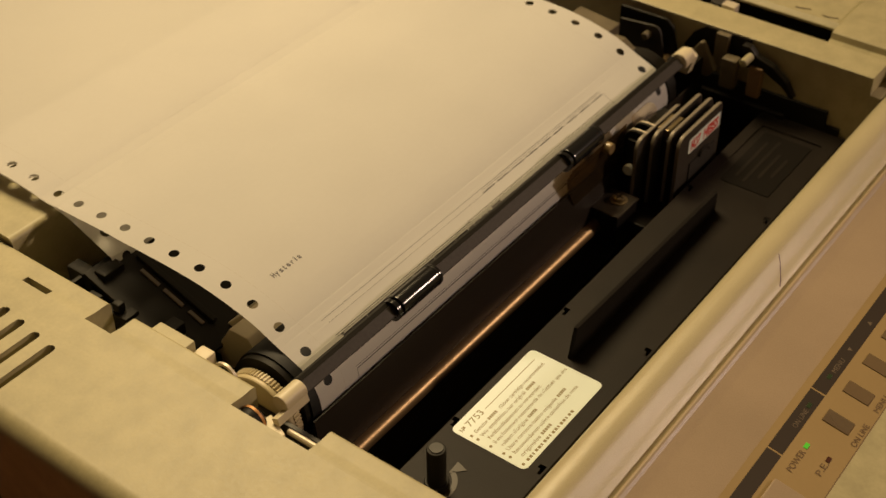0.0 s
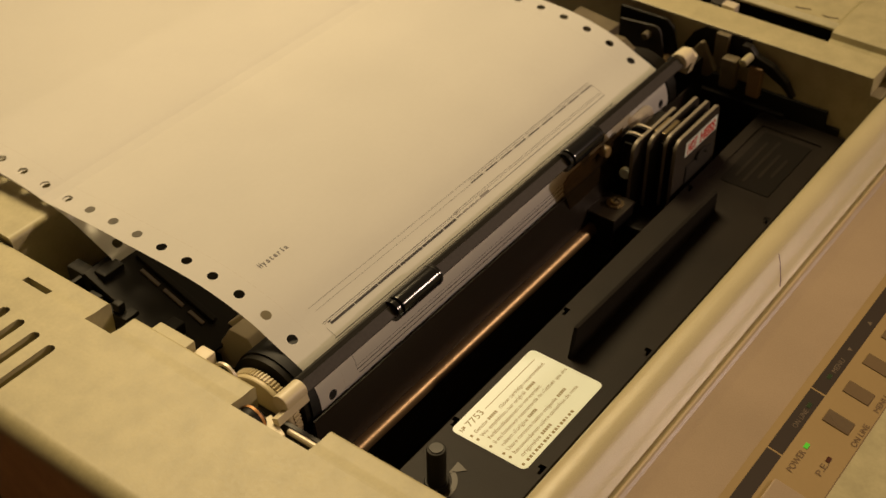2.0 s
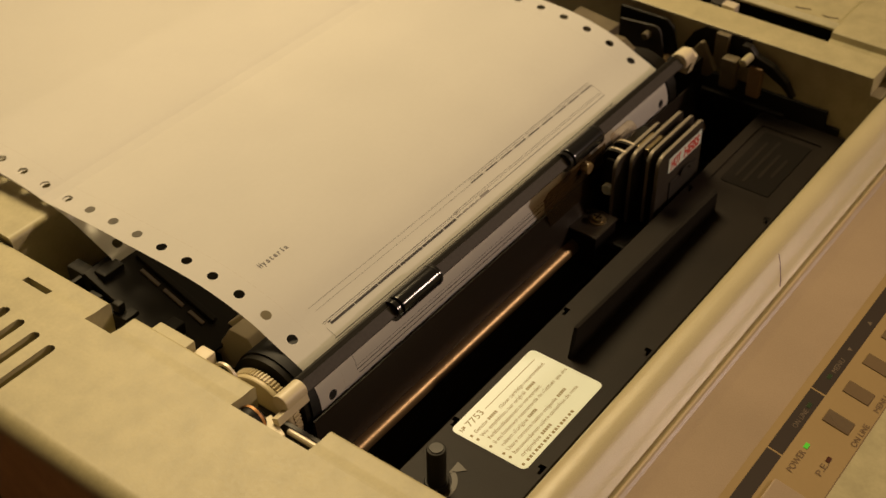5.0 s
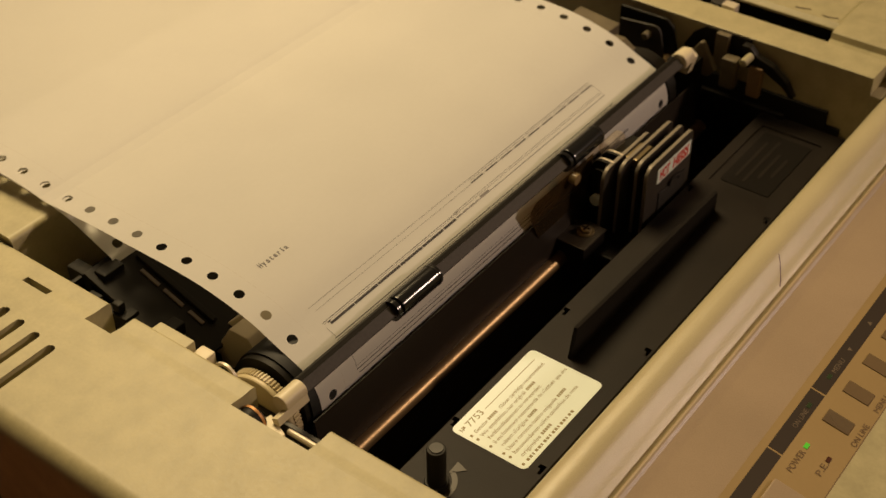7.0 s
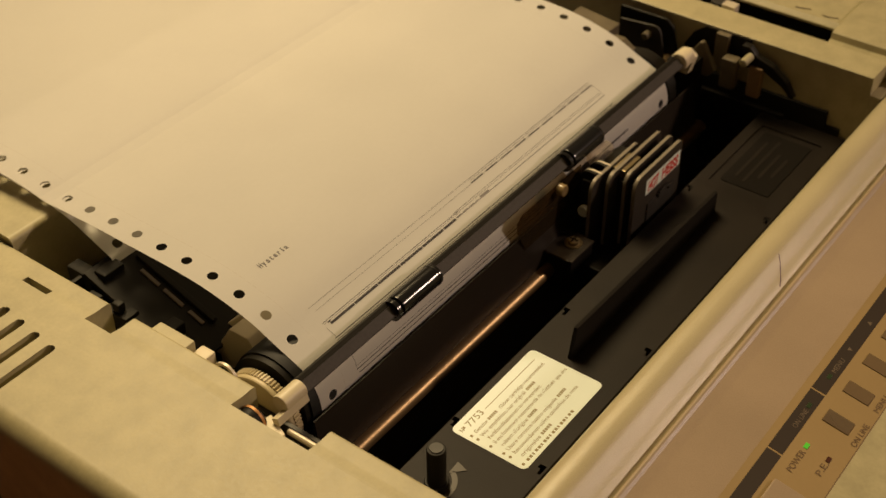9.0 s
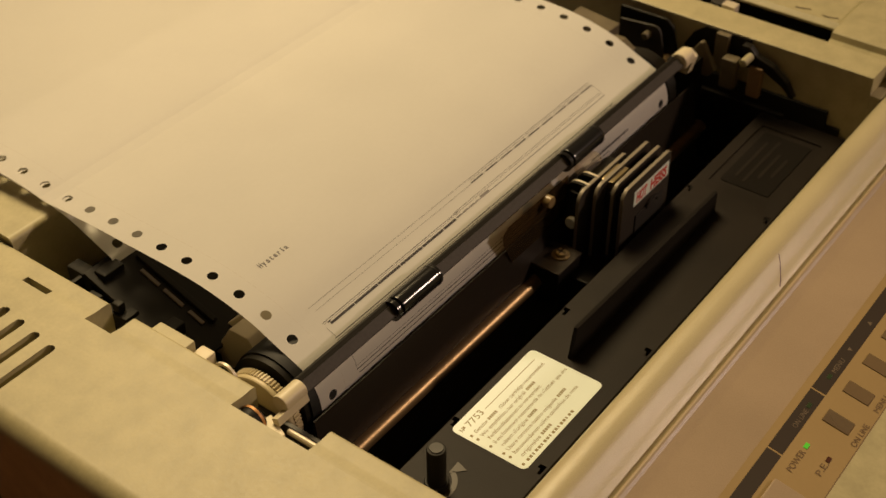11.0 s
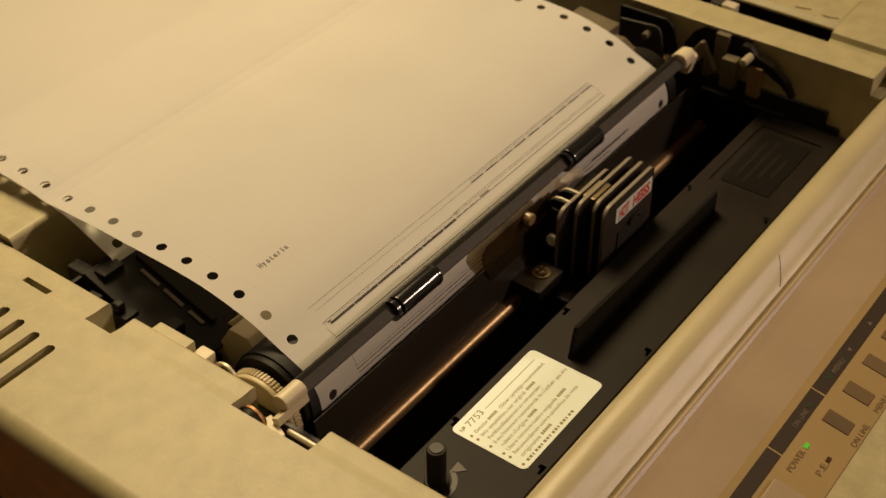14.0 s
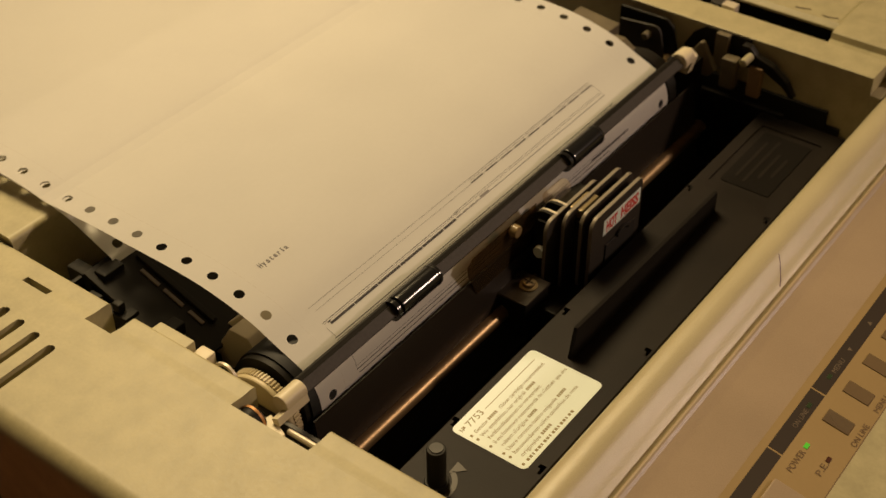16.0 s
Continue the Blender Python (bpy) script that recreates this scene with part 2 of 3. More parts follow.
def rear_cover():
    bm = box(EDGE + 0.3, RWALL - 0.3, 114.5, 340, Z0 + 8, TOP + 2.5, 0)
    top = [e for e in bm.edges if all(q.co.z > 0.0 and abs(q.co.y - 0.1145) < 1e-6 for q in e.verts)]
    soften(bm, 2.5, 4, top)
    part("rear_cover", bm, CREAM, printer)


rear_cover()


def right_cover():
    # rim along the opening, a channel, and the outer lid
    bm = extrude([(RWALL, Z0 + 8), (RWALL, TOP - 0.5), (RWALL + 1, TOP), (297, TOP), (298, TOP - 1), (298, -22), (303, -22), (303, Z0 + 8)], 1, -96, 340)
    soften(bm, 0.0)
    part("right_rim", bm, CREAM, printer)
    step = box(RWALL, 299, -101, -95.8, Z0 + 8, -5, 0.8)
    part("rim_step", step, CREAM, printer)
    part("right_lid", extrude([(298.6, Z0 + 8), (298.6, TOP - 1), (301.6, TOP - 0.8), (302.4, TOP + 2.2), (304, TOP + 2.6), (420, TOP + 2.6), (425, TOP - 5), (425, Z0 + 8)], 1, -190, -66, 0.3), CREAM, printer)
    part("right_lid_rear", extrude([(330, Z0 + 8), (330, TOP - 1.8), (310.5, TOP - 1.8), (310.5, TOP - 0.5), (313.5, TOP + 1.2), (420, TOP + 1.5), (425, TOP - 4), (425, Z0 + 8)], 1, -65.8, 340, 0.3), CREAM, printer)
    # dark cream draws the relief of the arc marks by colour
    for y0, x0 in ((-42, 316), (-56, 315.5)):
        bm = bmesh.new()
        for i in range(6):
            a = i / 5
            box(x0 + 1.6 * a - 2.0 * a * (1 - a), x0 + 0.8 + 1.6 * a - 2.0 * a * (1 - a), y0 - 6 * a - 0.7, y0 - 6 * a + 0.7, TOP + 1.1, TOP + 1.45, 0, bm)
        part("moulded_mark", bm, MECH, printer)
    # black inserts paint the dark of the void under the lid
    part("channel_dark_fill", box(298.3, 329.8, -65.6, 338, -40, -20), BLACK, printer)
    part("channel_dark_fill", box(326, 329.7, -65.6, 338, -19.9, TOP - 2), BLACK, printer)
    # small metal bracket at the end of the channel
    part("channel_bracket", box(298.5, 304, -19, -12, -20, 5, 0.6), PALEMETAL, printer)
    part("channel_clip", box(303, 309, -12, -4, -20, 2, 0.6), DARKGREY, printer)


right_cover()


def front_cover():
    rail = [(-101.0, Z0 + 8), (-101.0, -7.4), (-101.4, -5.7), (-102.6, -4.3), (-104.6, -3.4), (-107.0, -3.0), (-109.0, -3.1), (-111.0, -3.75), (-112.6, -4.75), (-114.2, -6.05), (-115.8, -7.35), (-117.4, -8.4), (-119.4, -9.5), (-119.9, -10.5), (-121.3, -11.2), (-121.3, Z0 + 8)]
    part("front_rail", extrude(rail, 0, EDGE + 0.2, 298), RAIL, printer, "beige rounded front rail", smooth=40)
    lid = [(-121.5, Z0 + 8), (-121.5, -10.2), (-121.65, -9.3), (-122.1, -8.7), (-122.7, -8.5), (-123.2, -8.65), (-123.7, -9.05), (-124.2, -9.55), (-124.6, -9.75), (-127.2, -10.35), (-129, -11.0), (-190, -21.8), (-196, -28), (-198, Z0 + 8)]
    part("front_lid", extrude(lid, 0, EDGE + 0.2, 298), FRONT, printer, "beige front lid with painted pinkish sheen", smooth=25)


front_cover()


def well():
    """The dark inside of the machine: floor, side plates and the guides."""
    part("chassis_floor", box(EDGE + 1, RWALL - 1, -100, 116, -72, -68), BLACK, printer)
    part("side_plate", box(-15.5, -13.5, -40, 60, -68, -14, 0.4), DARKGREY, printer)
    # black instead of dark grey, the well's shade being put into the colour
    part("side_plate", box(RWALL - 4, RWALL - 1.5, -60, 100, -68, -28, 0.4), BLACK, printer)
    # dark paper guide under the platen
    part("paper_guide", extrude([(-16, -36), (-18.9, -25), (-19.0, -18.2), (-19.6, -18.2), (-20.5, -25), (-26, -52), (-26, -68), (-16, -68)], 0, -6, 262), GUIDE, printer)


well()


def platen():
    part("platen_roller", rod(0, -4, 250, (CY, CZ), RR - 0.25, 64), RUBBER, printer, "black rubber platen roller")
    part("platen_collar", tube(0, -6.5, -0.6, (CY, CZ), 4, 17.0, 64), BLACK, printer)
    part("platen_collar", tube(0, 242.5, 249, (CY, CZ), 4, 18.3, 64), BLACK, printer)
    part("platen_shaft", rod(0, -30, 276, (CY, CZ), 3.9, 24, 0.4), STEEL, printer)


CY, CZ, RR = 0.3, -18.5, 18.0
platen()


def gear(name, x0, x1, c, r, teeth, mat, label=""):
    pts = []
    for i in range(teeth):
        for f, rr in ((0.0, r - 0.6), (0.22, r - 0.6), (0.42, r), (0.64, r), (0.86, r - 0.6)):
            a = 2 * math.pi * (i + f) / teeth
            pts.append((c[0] + rr * math.cos(a), c[1] + rr * math.sin(a)))
    return part(name, extrude(pts, 0, x0, x1, 0, rod(0, x0 - 2.2, x0 + 0.1, c, r - 0.5, 64, 0.7)), mat, printer, label, smooth=20)


gear("platen_gear", -11.2, -8.4, (CY - 1.0, CZ - 1.2), 16.0, 68, WHITEGEAR, "ivory nylon gear wheel")
part("copper_ring", tube(0, -27.0, -26, (-12.4, -3.4), 4.5, 5.1), COPPER, printer, "copper-coloured ring")
part("shaft_boss", rod(0, -30, -25, (-12.4, -3.4), 4.9, 32, 0.8), BLACK, printer)

BY, BZ = -17.0, -1.3   # paper bail


def bail():
    # a flat bar whose broad face leans towards the front
    wide, thick = Vector((0.80, 0.60)), Vector((0.60, -0.80))

    def lean(*pts):
        return [tuple(Vector((BY, BZ)) + wide * p + thick * q) for p, q in pts]
    bar = part("paper_bail", extrude(lean((-2.9, -0.9), (-2.6, -1.3), (1.5, -1.3), (1.5, 1.3), (-2.9, 1.3)), 0, -9, 252), BAR, printer, "dark grey steel paper bail bar")
    part("upper_strip", extrude(lean((1.52, -0.9), (3.2, -0.5), (3.8, 0.2), (3.8, 1.3), (1.52, 1.3)), 0, -9, 252), BLACK, bar, "black strip along the bar")
    for x0 in (41.0, 153.9):
        r = part("bail_roller", rod(0, x0 + 1.8, x0 + 24.5, (BY, BZ - 0.5), 4.3, 48, 0.5), GLOSSBLACK, printer, "glossy black bail roller")
        part("clip", tube(0, x0 - 1.2, x0 + 0.6, (BY, BZ - 0.6), 2.8, 4.2, 32), GLOSSBLACK, r)
        part("neck", rod(0, x0 + 0.3, x0 + 2.0, (BY, BZ - 0.5), 3.2, 28), GLOSSBLACK, r)
        part("end_groove", tube(0, x0 + 22.6, x0 + 23.1, (BY, BZ - 0.5), 3.0, 4.42, 48), BLACK, r)
    # cream holders at both ends
    bm = rod(0, -18.6, -8.4, (BY, BZ + 0.4), 3.4, 40, 0.5)
    extrude([(BY - 4.2, BZ - 3.2), (BY - 3.2, BZ - 0.2), (BY - 0.4, BZ - 1.6), (BY - 1.6, BZ - 5)], 0, -23.5, -8.6, 0.4, bm)
    part("bail_arm", bm, CREAM_SOFT, printer, "cream plastic bail arm")
    part("bail_spring", extrude([(-26.4, -13.4), (-20.6, -14.6), (-23.2, -21), (-24.6, -24.4), (-27.6, -24.6), (-28.2, -18)], 2, -6.4, -4.8, 0.5), CREAM_SOFT, printer, "whitish translucent plastic tab")
    part("bail_wire", rod(1, -46, -23, (-21.6, -7), 1.1, 16), PALEMETAL, printer)
    part("bail_wire", box(-22, -19, -37, -35.5, -9, -4.5, 0.3), DARKGREY, printer)
    bm = rod(0, 249.0, 257.5, (BY, BZ), 4.2, 40, 0.8)
    extrude([(BY - 4.4, BZ), (BY, BZ + 3), (BY + 4.4, BZ - 1), (BY + 5, BZ - 9), (BY - 2, BZ - 9)], 0, 255.5, 260, 0.5, bm)
    part("bail_arm", bm, CREAM_SOFT, printer, "cream plastic bail arm")


bail()
part("carriage_rod", rod(0, -18, 266, (-23.9, -42), 3.4, 40), STEEL, printer, "polished steel carriage rod")


def carriage():
    oy, oz = -36, -30
    base = box(172, 232, -44, -19, -58, -40, 1.5)
    bmesh.ops.translate(base, verts=base.verts, vec=v(0, -oy, -oz))
    c = part("print_head_carriage", base, BLACK, printer, "print head with cast cooling fins on its carriage")
    c.location = v(0, oy, oz)

    def sub(name, bm, mat, label="", parent=None):
        bmesh.ops.translate(bm, verts=bm.verts, vec=v(0, -oy, -oz))
        return part(name, bm, mat, parent or c, label)

    def fin(y0, y1, x0, x1, top, bottom=-52):
        pts = [(x0, bottom)] + [(x0 + 5 - 5 * math.cos(radians(a)), top - 5 + 5 * math.sin(radians(a))) for a in range(0, 91, 15)] \
            + [(x1 - 3 + 3 * math.sin(radians(a)), top - 3 + 3 * math.cos(radians(a))) for a in range(0, 91, 15)] + [(x1, bottom)]
        return extrude(pts, 1, y0, y1, 0.35)
    for y, x0, x1, top in ((-46, 191.5, 231, -5), (-41, 192.5, 231.5, -5), (-35.6, 188, 231.5, -5), (-31.8, 181, 219, -5.5)):
        f = sub("cooling_fin", fin(y, y + 1.7, x0, x1, top), FINFACE, "dark cooling fin with bare metal edges")
        f.data.materials.append(ALU)
        for p in f.data.polygons:
            if abs(p.normal.y) < 0.9:
                p.material_index = 1
    sub("head_core", box(195, 228, -44.5, -30, -52, -10, 1), BLACK)
    sub("head_spacer", box(197, 210, -37.9, -32, -12, -6.2, 0.5), BRASS, "tan metal spacer")
    sub("head_nose", extrude([(186, -31), (186, -24), (194, -22.0), (206, -21.4), (217, -24), (217, -31)], 2, -38, -9.5, 0.8), BLACK)
    for x in (189.5, 196.5):
        outline = [(-31.2, -5.6), (-26.5, -5.5), (-24.2, -6.1), (-22.6, -7.7), (-22.0, -10.5)]
        sub("spring_plate", extrude(outline + [(-22.0, -26), (-31.2, -26)], 0, x - 2.2, x + 0.2, 0.15), BLACK)
        inner = [(y - 0.0 if y < -31 else y - 0.75, z - 0.75) for y, z in reversed(outline)]
        sub("plate_edge", extrude([(y - 0.0, z + 0.15) for y, z in outline] + inner, 0, x - 0.7, x + 0.35, 0.1), PALEMETAL, "thin bright bent metal edge")
    sub("roller_end", rod(0, 183, 185.5, (-27, -23.5), 2.6, 24, 0.5), LABEL)
    sub("screw_block", box(163, 180, -35, -19, -50, -33.6, 0.6), BLACK)
    sub("screw_plate", box(162.4, 180, -35.6, -18.6, -33.6, -32.5, 0.4), BLOCK, "soiled dark metal plate")
    for x, y in ((176.5, -22.4), (173.2, -21.0)):
        sub("rivet", rod(2, -32.5, -31.6, (x, y), 0.9, 12, 0.3), BLOCK)
    sub("screw", rod(2, -32.4, -30.2, (173.2, -29.5), 2.5, 24, 0.7), BRASS, "brass screw head")
    sub("washer", tube(2, -32.6, -31.8, (173.2, -29.5), 1.5, 3.8, 28), BRASS)
    for d in ((171.2, 175.2, -29.9, -29.1), (172.8, 173.6, -31.5, -27.5)):
        sub("screw_slot", box(*d, -30.3, -30.12), BLACK)
    # smoked ribbon mask before the platen, with its studs
    sub("ribbon_mask", extrude([(150, -25), (144, -13), (143.5, -8), (147, -5.6), (190, -5.6), (190, -25)], 1, -20.9, -20.6), FILM, "clear brown plastic ribbon mask")
    sub("mask_stud", rod(1, -24.5, -20.8, (172.5, -7.5), 2.6, 24, 0.7), AMBER)
    sub("clear_roller", rod(0, 196.5, 209, (-22.3, -6.8), 3.2, 24, 0.8), CLEAR, "clear plastic roller")
    # label with heat warning
    lab = sub("warning_label", box(200.5, 229, -46.25, -46.02, -17, -9.6, 0.0), LABEL, "white label with red letters HOT HEISS")
    for txt, x, w in (("HOT", 202.4, 8.2), ("HEISS", 213.6, 13.6)):
        m = Matrix.Translation(v(x, -46.3 - oy, -16.0 - oz)) @ Matrix.Rotation(radians(90), 4, "X")
        lettering("lettering", txt, 5.2, m, RED, c, w, bold=0.3)
    # bent wire clip on the front fin
    bm = bmesh.new()
    for i in range(8):
        t0, t1 = radians(20 + i * 17), radians(20 + (i + 1) * 17)
        x0, z0, x1, z1 = 216 + 5 * math.cos(t0), -25 + 4 * math.sin(t0), 216 + 5 * math.cos(t1), -25 + 4 * math.sin(t1)
        box(min(x0, x1) - 0.4, max(x0, x1) + 0.4, -47.4, -46.3, min(z0, z1) - 0.4, max(z0, z1) + 0.4, 0.2, bm)
    sub("wire_clip", bm, DARKGREY)
    sub("flex_plate", box(203, 226, -46.6, -46.05, -40, -23, 0.3), DARKGREY)
    return c


head = carriage()


def panel():
    n = Vector((0, -math.sin(radians(10)), math.cos(radians(10))))
    base = Matrix.Translation(v(0, -129, -11.0)) @ Matrix.Rotation(radians(10.05), 4, "X")
    # on the slope: u along x, w towards the user

    def lay(bm, m=0.0):
        bmesh.ops.transform(bm, matrix=base, verts=bm.verts)
        return bm
    film = part("control_panel", lay(box(30, 230, -56, -17.8, -0.4, 0.15)), PANEL, printer, "tan control panel film")
    for x0, x1 in ((20, 71.8), (72.6, 105.8), (106.6, 232)):
        part("dark_strip", lay(box(x0, x1, -26.0, -20.6, 0.16, 0.24)), DARKBAND, film)
    part("border_line", lay(box(30, 232, -44.7, -44.3, 0.16, 0.2)), INKTEXT, film)
    part("lower_film", lay(box(30, 232, -60, -44.7, 0.16, 0.19)), CREAM, film, "cream lower part of the panel")
    for u, ridges in ((98.8, True), (115.8, False), (132.8, False), (149.8, False), (166.8, False)):
        bm = box(u - 3.2, u + 3.2, -39.4, -29.6, 0.1, 0.5, 0.2)
        b = part("button", lay(bm), BUTTON, film, "grey rubber push button")
        if ridges:
            for i in range(7):
                part("ridge", lay(box(u - 2.8 + i * 0.82, u - 2.4 + i * 0.82, -39.0, -30.0, 0.45, 0.58)), RIDGE, b)
    for name, u, w, mat, lab in (("green_diode", 81.7, -30.6, GREEN, "lit green power diode"), ("red_diode", 81.6, -38.8, DIMRED, "dark red paper-end diode"),
                                 ("green_diode", 98.2, -23.6, DIMGREEN, "dark green diode"), ("green_diode", 115.3, -23.4, DIMGREEN, "dark green diode")):
        part(name, lay(box(u - 1.3, u + 1.3, w - 0.75, w + 0.75, 0.1, 0.4, 0.2)), mat, film, lab)
    for txt, u0, u1, w, size, mat in (("POWER", 68.0, 78.8, -31.7, 2.3, INKTEXT), ("P.E.", 73.2, 79.6, -39.8, 2.3, INKTEXT), ("ON LINE", 92.6, 104.6, -43.7, 2.1, INKTEXT),
                                      ("MENU", 112.0, 121.0, -43.6, 2.1, INKTEXT), ("ON LINE", 85.8, 95.6, -24.7, 1.9, PALETEXT), ("MENU", 118.0, 126.2, -24.5, 1.9, PALETEXT)):
        lettering("lettering", txt, size, base @ Matrix.Translation(v(u0, w, 0.28)), mat, film, u1 - u0)
    for u, up in ((132.6, -1), (149.9, 1)):
        part("arrow_mark", lay(extrude([(u - 1.0, -23.6 - 0.7 * up), (u + 1.0, -23.6 - 0.7 * up), (u, -23.6 + 0.9 * up)], 2, 0.25, 0.3)), PALETEXT, film)
    part("card_lid", lay(box(22, 61.6, -64, -28.4, 0.1, 1.6, 0.9)), FRONT, film, "beige lid beside the panel with painted pinkish sheen")
    return film, base, lay


panel_film, PANEL_POSE, on_panel = panel()

# ---- ribbon cartridge lying in the printer ----
cartridge = empty("ribbon_cartridge", (0, 0, CAMZ), label="black plastic ribbon cartridge with a white label in the printer", category="ribbon cartridge")


def ribbon_cartridge():
    bm = box(EDGE + 6, RWALL - 1.0, -90.2, -49, -42, DECKZ, 0.6)
    deck = part("casing", bm, DECK, cartridge)
    holes = []
    for x, y in ((104.5, -50.9), (204, -50.9), (32.1, -50.9), (103.4, -87.7), (202.8, -87.8), (31.6, -87.7)):
        holes.append(extrude([(x - 2.6, y - 1.2), (x + 1.8, y - 1.2), (x + 1.8, y + 1.4), (x - 0.2, y + 1.4), (x - 0.2, y + 0.2), (x - 2.6, y + 0.2)], 2, DECKZ - 4, DECKZ + 1))
    holes.append(extrude(rounded(214, 267, -84.3, -54.4, 1.5), 2, DECKZ - 0.7, DECKZ + 1))
    cut(deck, *holes)
    inner = part("embossed_plate", extrude(rounded(218, 263, -81, -58, 1.2), 2, DECKZ - 0.72, DECKZ - 0.3, 0.1), PLATE, cartridge)
    for i, (x0, x1) in enumerate(((224, 256), (222, 259), (228, 250), (232, 248))):
        part("embossed_bar", box(x0, x1, -63.4 - i * 4.4, -62 - i * 4.4, DECKZ - 0.35, DECKZ - 0.18), DECK, inner)
    # moulded turning arrow round the knob
    arc = [(4.6 + r * math.cos(radians(t)), -60.4 + r * math.sin(radians(t))) for r, way in ((9.6, range(-110, -25, 6)), (7.7, range(-30, -111, -6))) for t in way]
    part("turning_arrow", extrude(arc, 2, DECKZ, DECKZ + 0.25, 0, extrude([(11.2, -63.6), (15.8, -68.0), (17.2, -63.2)], 2, DECKZ, DECKZ + 0.25)), EMBOSS, cartridge, "raised curved arrow")
    # darker plastic than the casing, with the front face's shade in its colour
    part("handle_fin", extrude([(82.4, DECKZ - 0.5), (82.8, DECKZ + 1.2), (85.6, -16.5), (196, -20.2), (196, DECKZ - 0.5)], 1, -67.4, -65.6, 0.3), PLATE, cartridge)
    k = part("tension_knob", rod(2, DECKZ, -11, (4, -64), 3.3, 32, 0.5), BLACK, cartridge)
    part("knob_collar", rod(2, DECKZ, DECKZ + 3.4, (4, -64), 4.3, 32, 0.6), BLACK, k)
    part("knob_cap", rod(2, -11.2, -10.6, (4, -64), 2.3, 24), DARKGREY, k)
    lab = part("label", extrude(rounded(27.5, 78.8, -83.8, -52.3, 2.2), 2, DECKZ, DECKZ + 0.12), LABEL, cartridge, "white printed label in five languages")
    return lab


ribbon_label = ribbon_cartridge()


def label_writing():
    z = DECKZ + 0.16

    def line(pieces, x0, x1, y, size):
        total = sum(len(p) if p != "#" else 6 for p in pieces)
        x = x0
        for p in pieces:
            n = len(p) if p != "#" else 6
            w = (x1 - x0) * n / total
            if p == "#":
                for i in range(5):
                    part("printed_bar", box(x + 0.2 + i * (w - 0.7) / 5, x + 0.2 + (i + 0.72) * (w - 0.7) / 5, y + 0.1, y + size * 0.8, DECKZ + 0.13, z), PALEINK, ribbon_label)
            else:
                lead = len(p) - len(p.lstrip())
                tail = len(p) - len(p.rstrip())
                u = w / n
                lettering("lettering", p.strip(), size, Matrix.Translation(v(x + lead * u, y, z)), PALEINK, ribbon_label, w - (lead + tail) * u, 0.01)
            x += w
    line(["N"], 28.9, 30.3, -56.6, 1.9)
    part("printed_bar", box(30.7, 31.6, -56.0, -55.0, DECKZ + 0.13, z), PALEINK, ribbon_label)
    line(["7753"], 32.6, 41.2, -57.2, 2.8)
    part("rule", box(43.2, 74.8, -56.4, -56.15, DECKZ + 0.13, z), PALEINK, ribbon_label)
    rows = ((["Genuine ", "#", " ribbon cartridge recommended."], 31.6, 75.0, 1), (["Wir empfehlen, nur original ", "#"], 31.6, 65.6, 1), (["Farbbandkassetten zu verwenden."], 32.2, 64.6, 0),
            (["Il est fortement recommand\u00e9 de n'utiliser que des"], 31.6, 77.2, 1), (["rubans d'origine ", "#"], 32.2, 54.6, 0), (["Usare cartucce nastro originale ", "#"], 31.6, 69.4, 1),
            (["Recomendamos utilice cartuchos de cinta"], 31.6, 72.0, 1), (["originales ", "#"], 32.2, 51.6, 0))
    for i, (pieces, x0, x1, dot) in enumerate(rows):
        y = -60.7 - i * 2.72
        line(pieces, x0, x1, y, 1.6)
        if dot:
            part("bullet", rod(2, DECKZ + 0.13, z, (29.6, y + 0.7), 0.6, 12), PALEINK, ribbon_label)
    y = -60.7 - 8 * 2.72
    part("bullet", rod(2, DECKZ + 0.13, z, (29.6, y + 0.7), 0.6, 12), PALEINK, ribbon_label)
    for i in range(17):
        part("printed_bar", box(31.8 + i * 1.75, 32.5 + i * 1.75 + 0.5 * (i % 3 != 2), y + 0.1, y + 1.2, DECKZ + 0.13, z), PALEINK, ribbon_label)


label_writing()

# ---- paper ----
paper = empty("continuous_paper", (0, 0, CAMZ), label="white continuous form paper with sprocket holes and printed lines", category="paper")


def profile():
    """The paper's way round the platen and back over the covers, in y and z."""
    pts = [(CY - RR * math.cos(radians(a)), CZ + RR * math.sin(radians(a))) for a in range(-110, 61, 3)]
    ctl = [pts[-2], pts[-1], (0.0, 0.55), (11.2, 5.4), (23.6, 8.7), (36, 10.7), (49, 11.5), (61.6, 11.6), (74, 11.5), (87, 11.6), (100, 11.25),
           (111, 10.85), (117.6, 10.48), (118.4, 10.45), (119.2, 10.6), (124, 11.7), (136.5, 12.9), (150, 13.4), (200, 14), (280, 15), (350, 14), (420, 11)]
    for i in range(1, len(ctl) - 2):
        p0, p1, p2, p3 = ctl[i - 1:i + 3]
        n = max(4, int(math.dist(p1, p2)))
        d1, d2, d3 = math.dist(p0, p1), math.dist(p1, p2), math.dist(p2, p3)
        for j in range(1, n + 1):
            t = j / n
            o = []
            for k in (0, 1):
                m1, m2 = (p2[k] - p0[k]) * d2 / (d1 + d2), (p3[k] - p1[k]) * d2 / (d2 + d3)
                o.append((2 * t**3 - 3 * t * t + 1) * p1[k] + (t**3 - 2 * t * t + t) * m1 + (3 * t * t - 2 * t**3) * p2[k] + (t**3 - t * t) * m2)
            pts.append(tuple(o))
    return pts


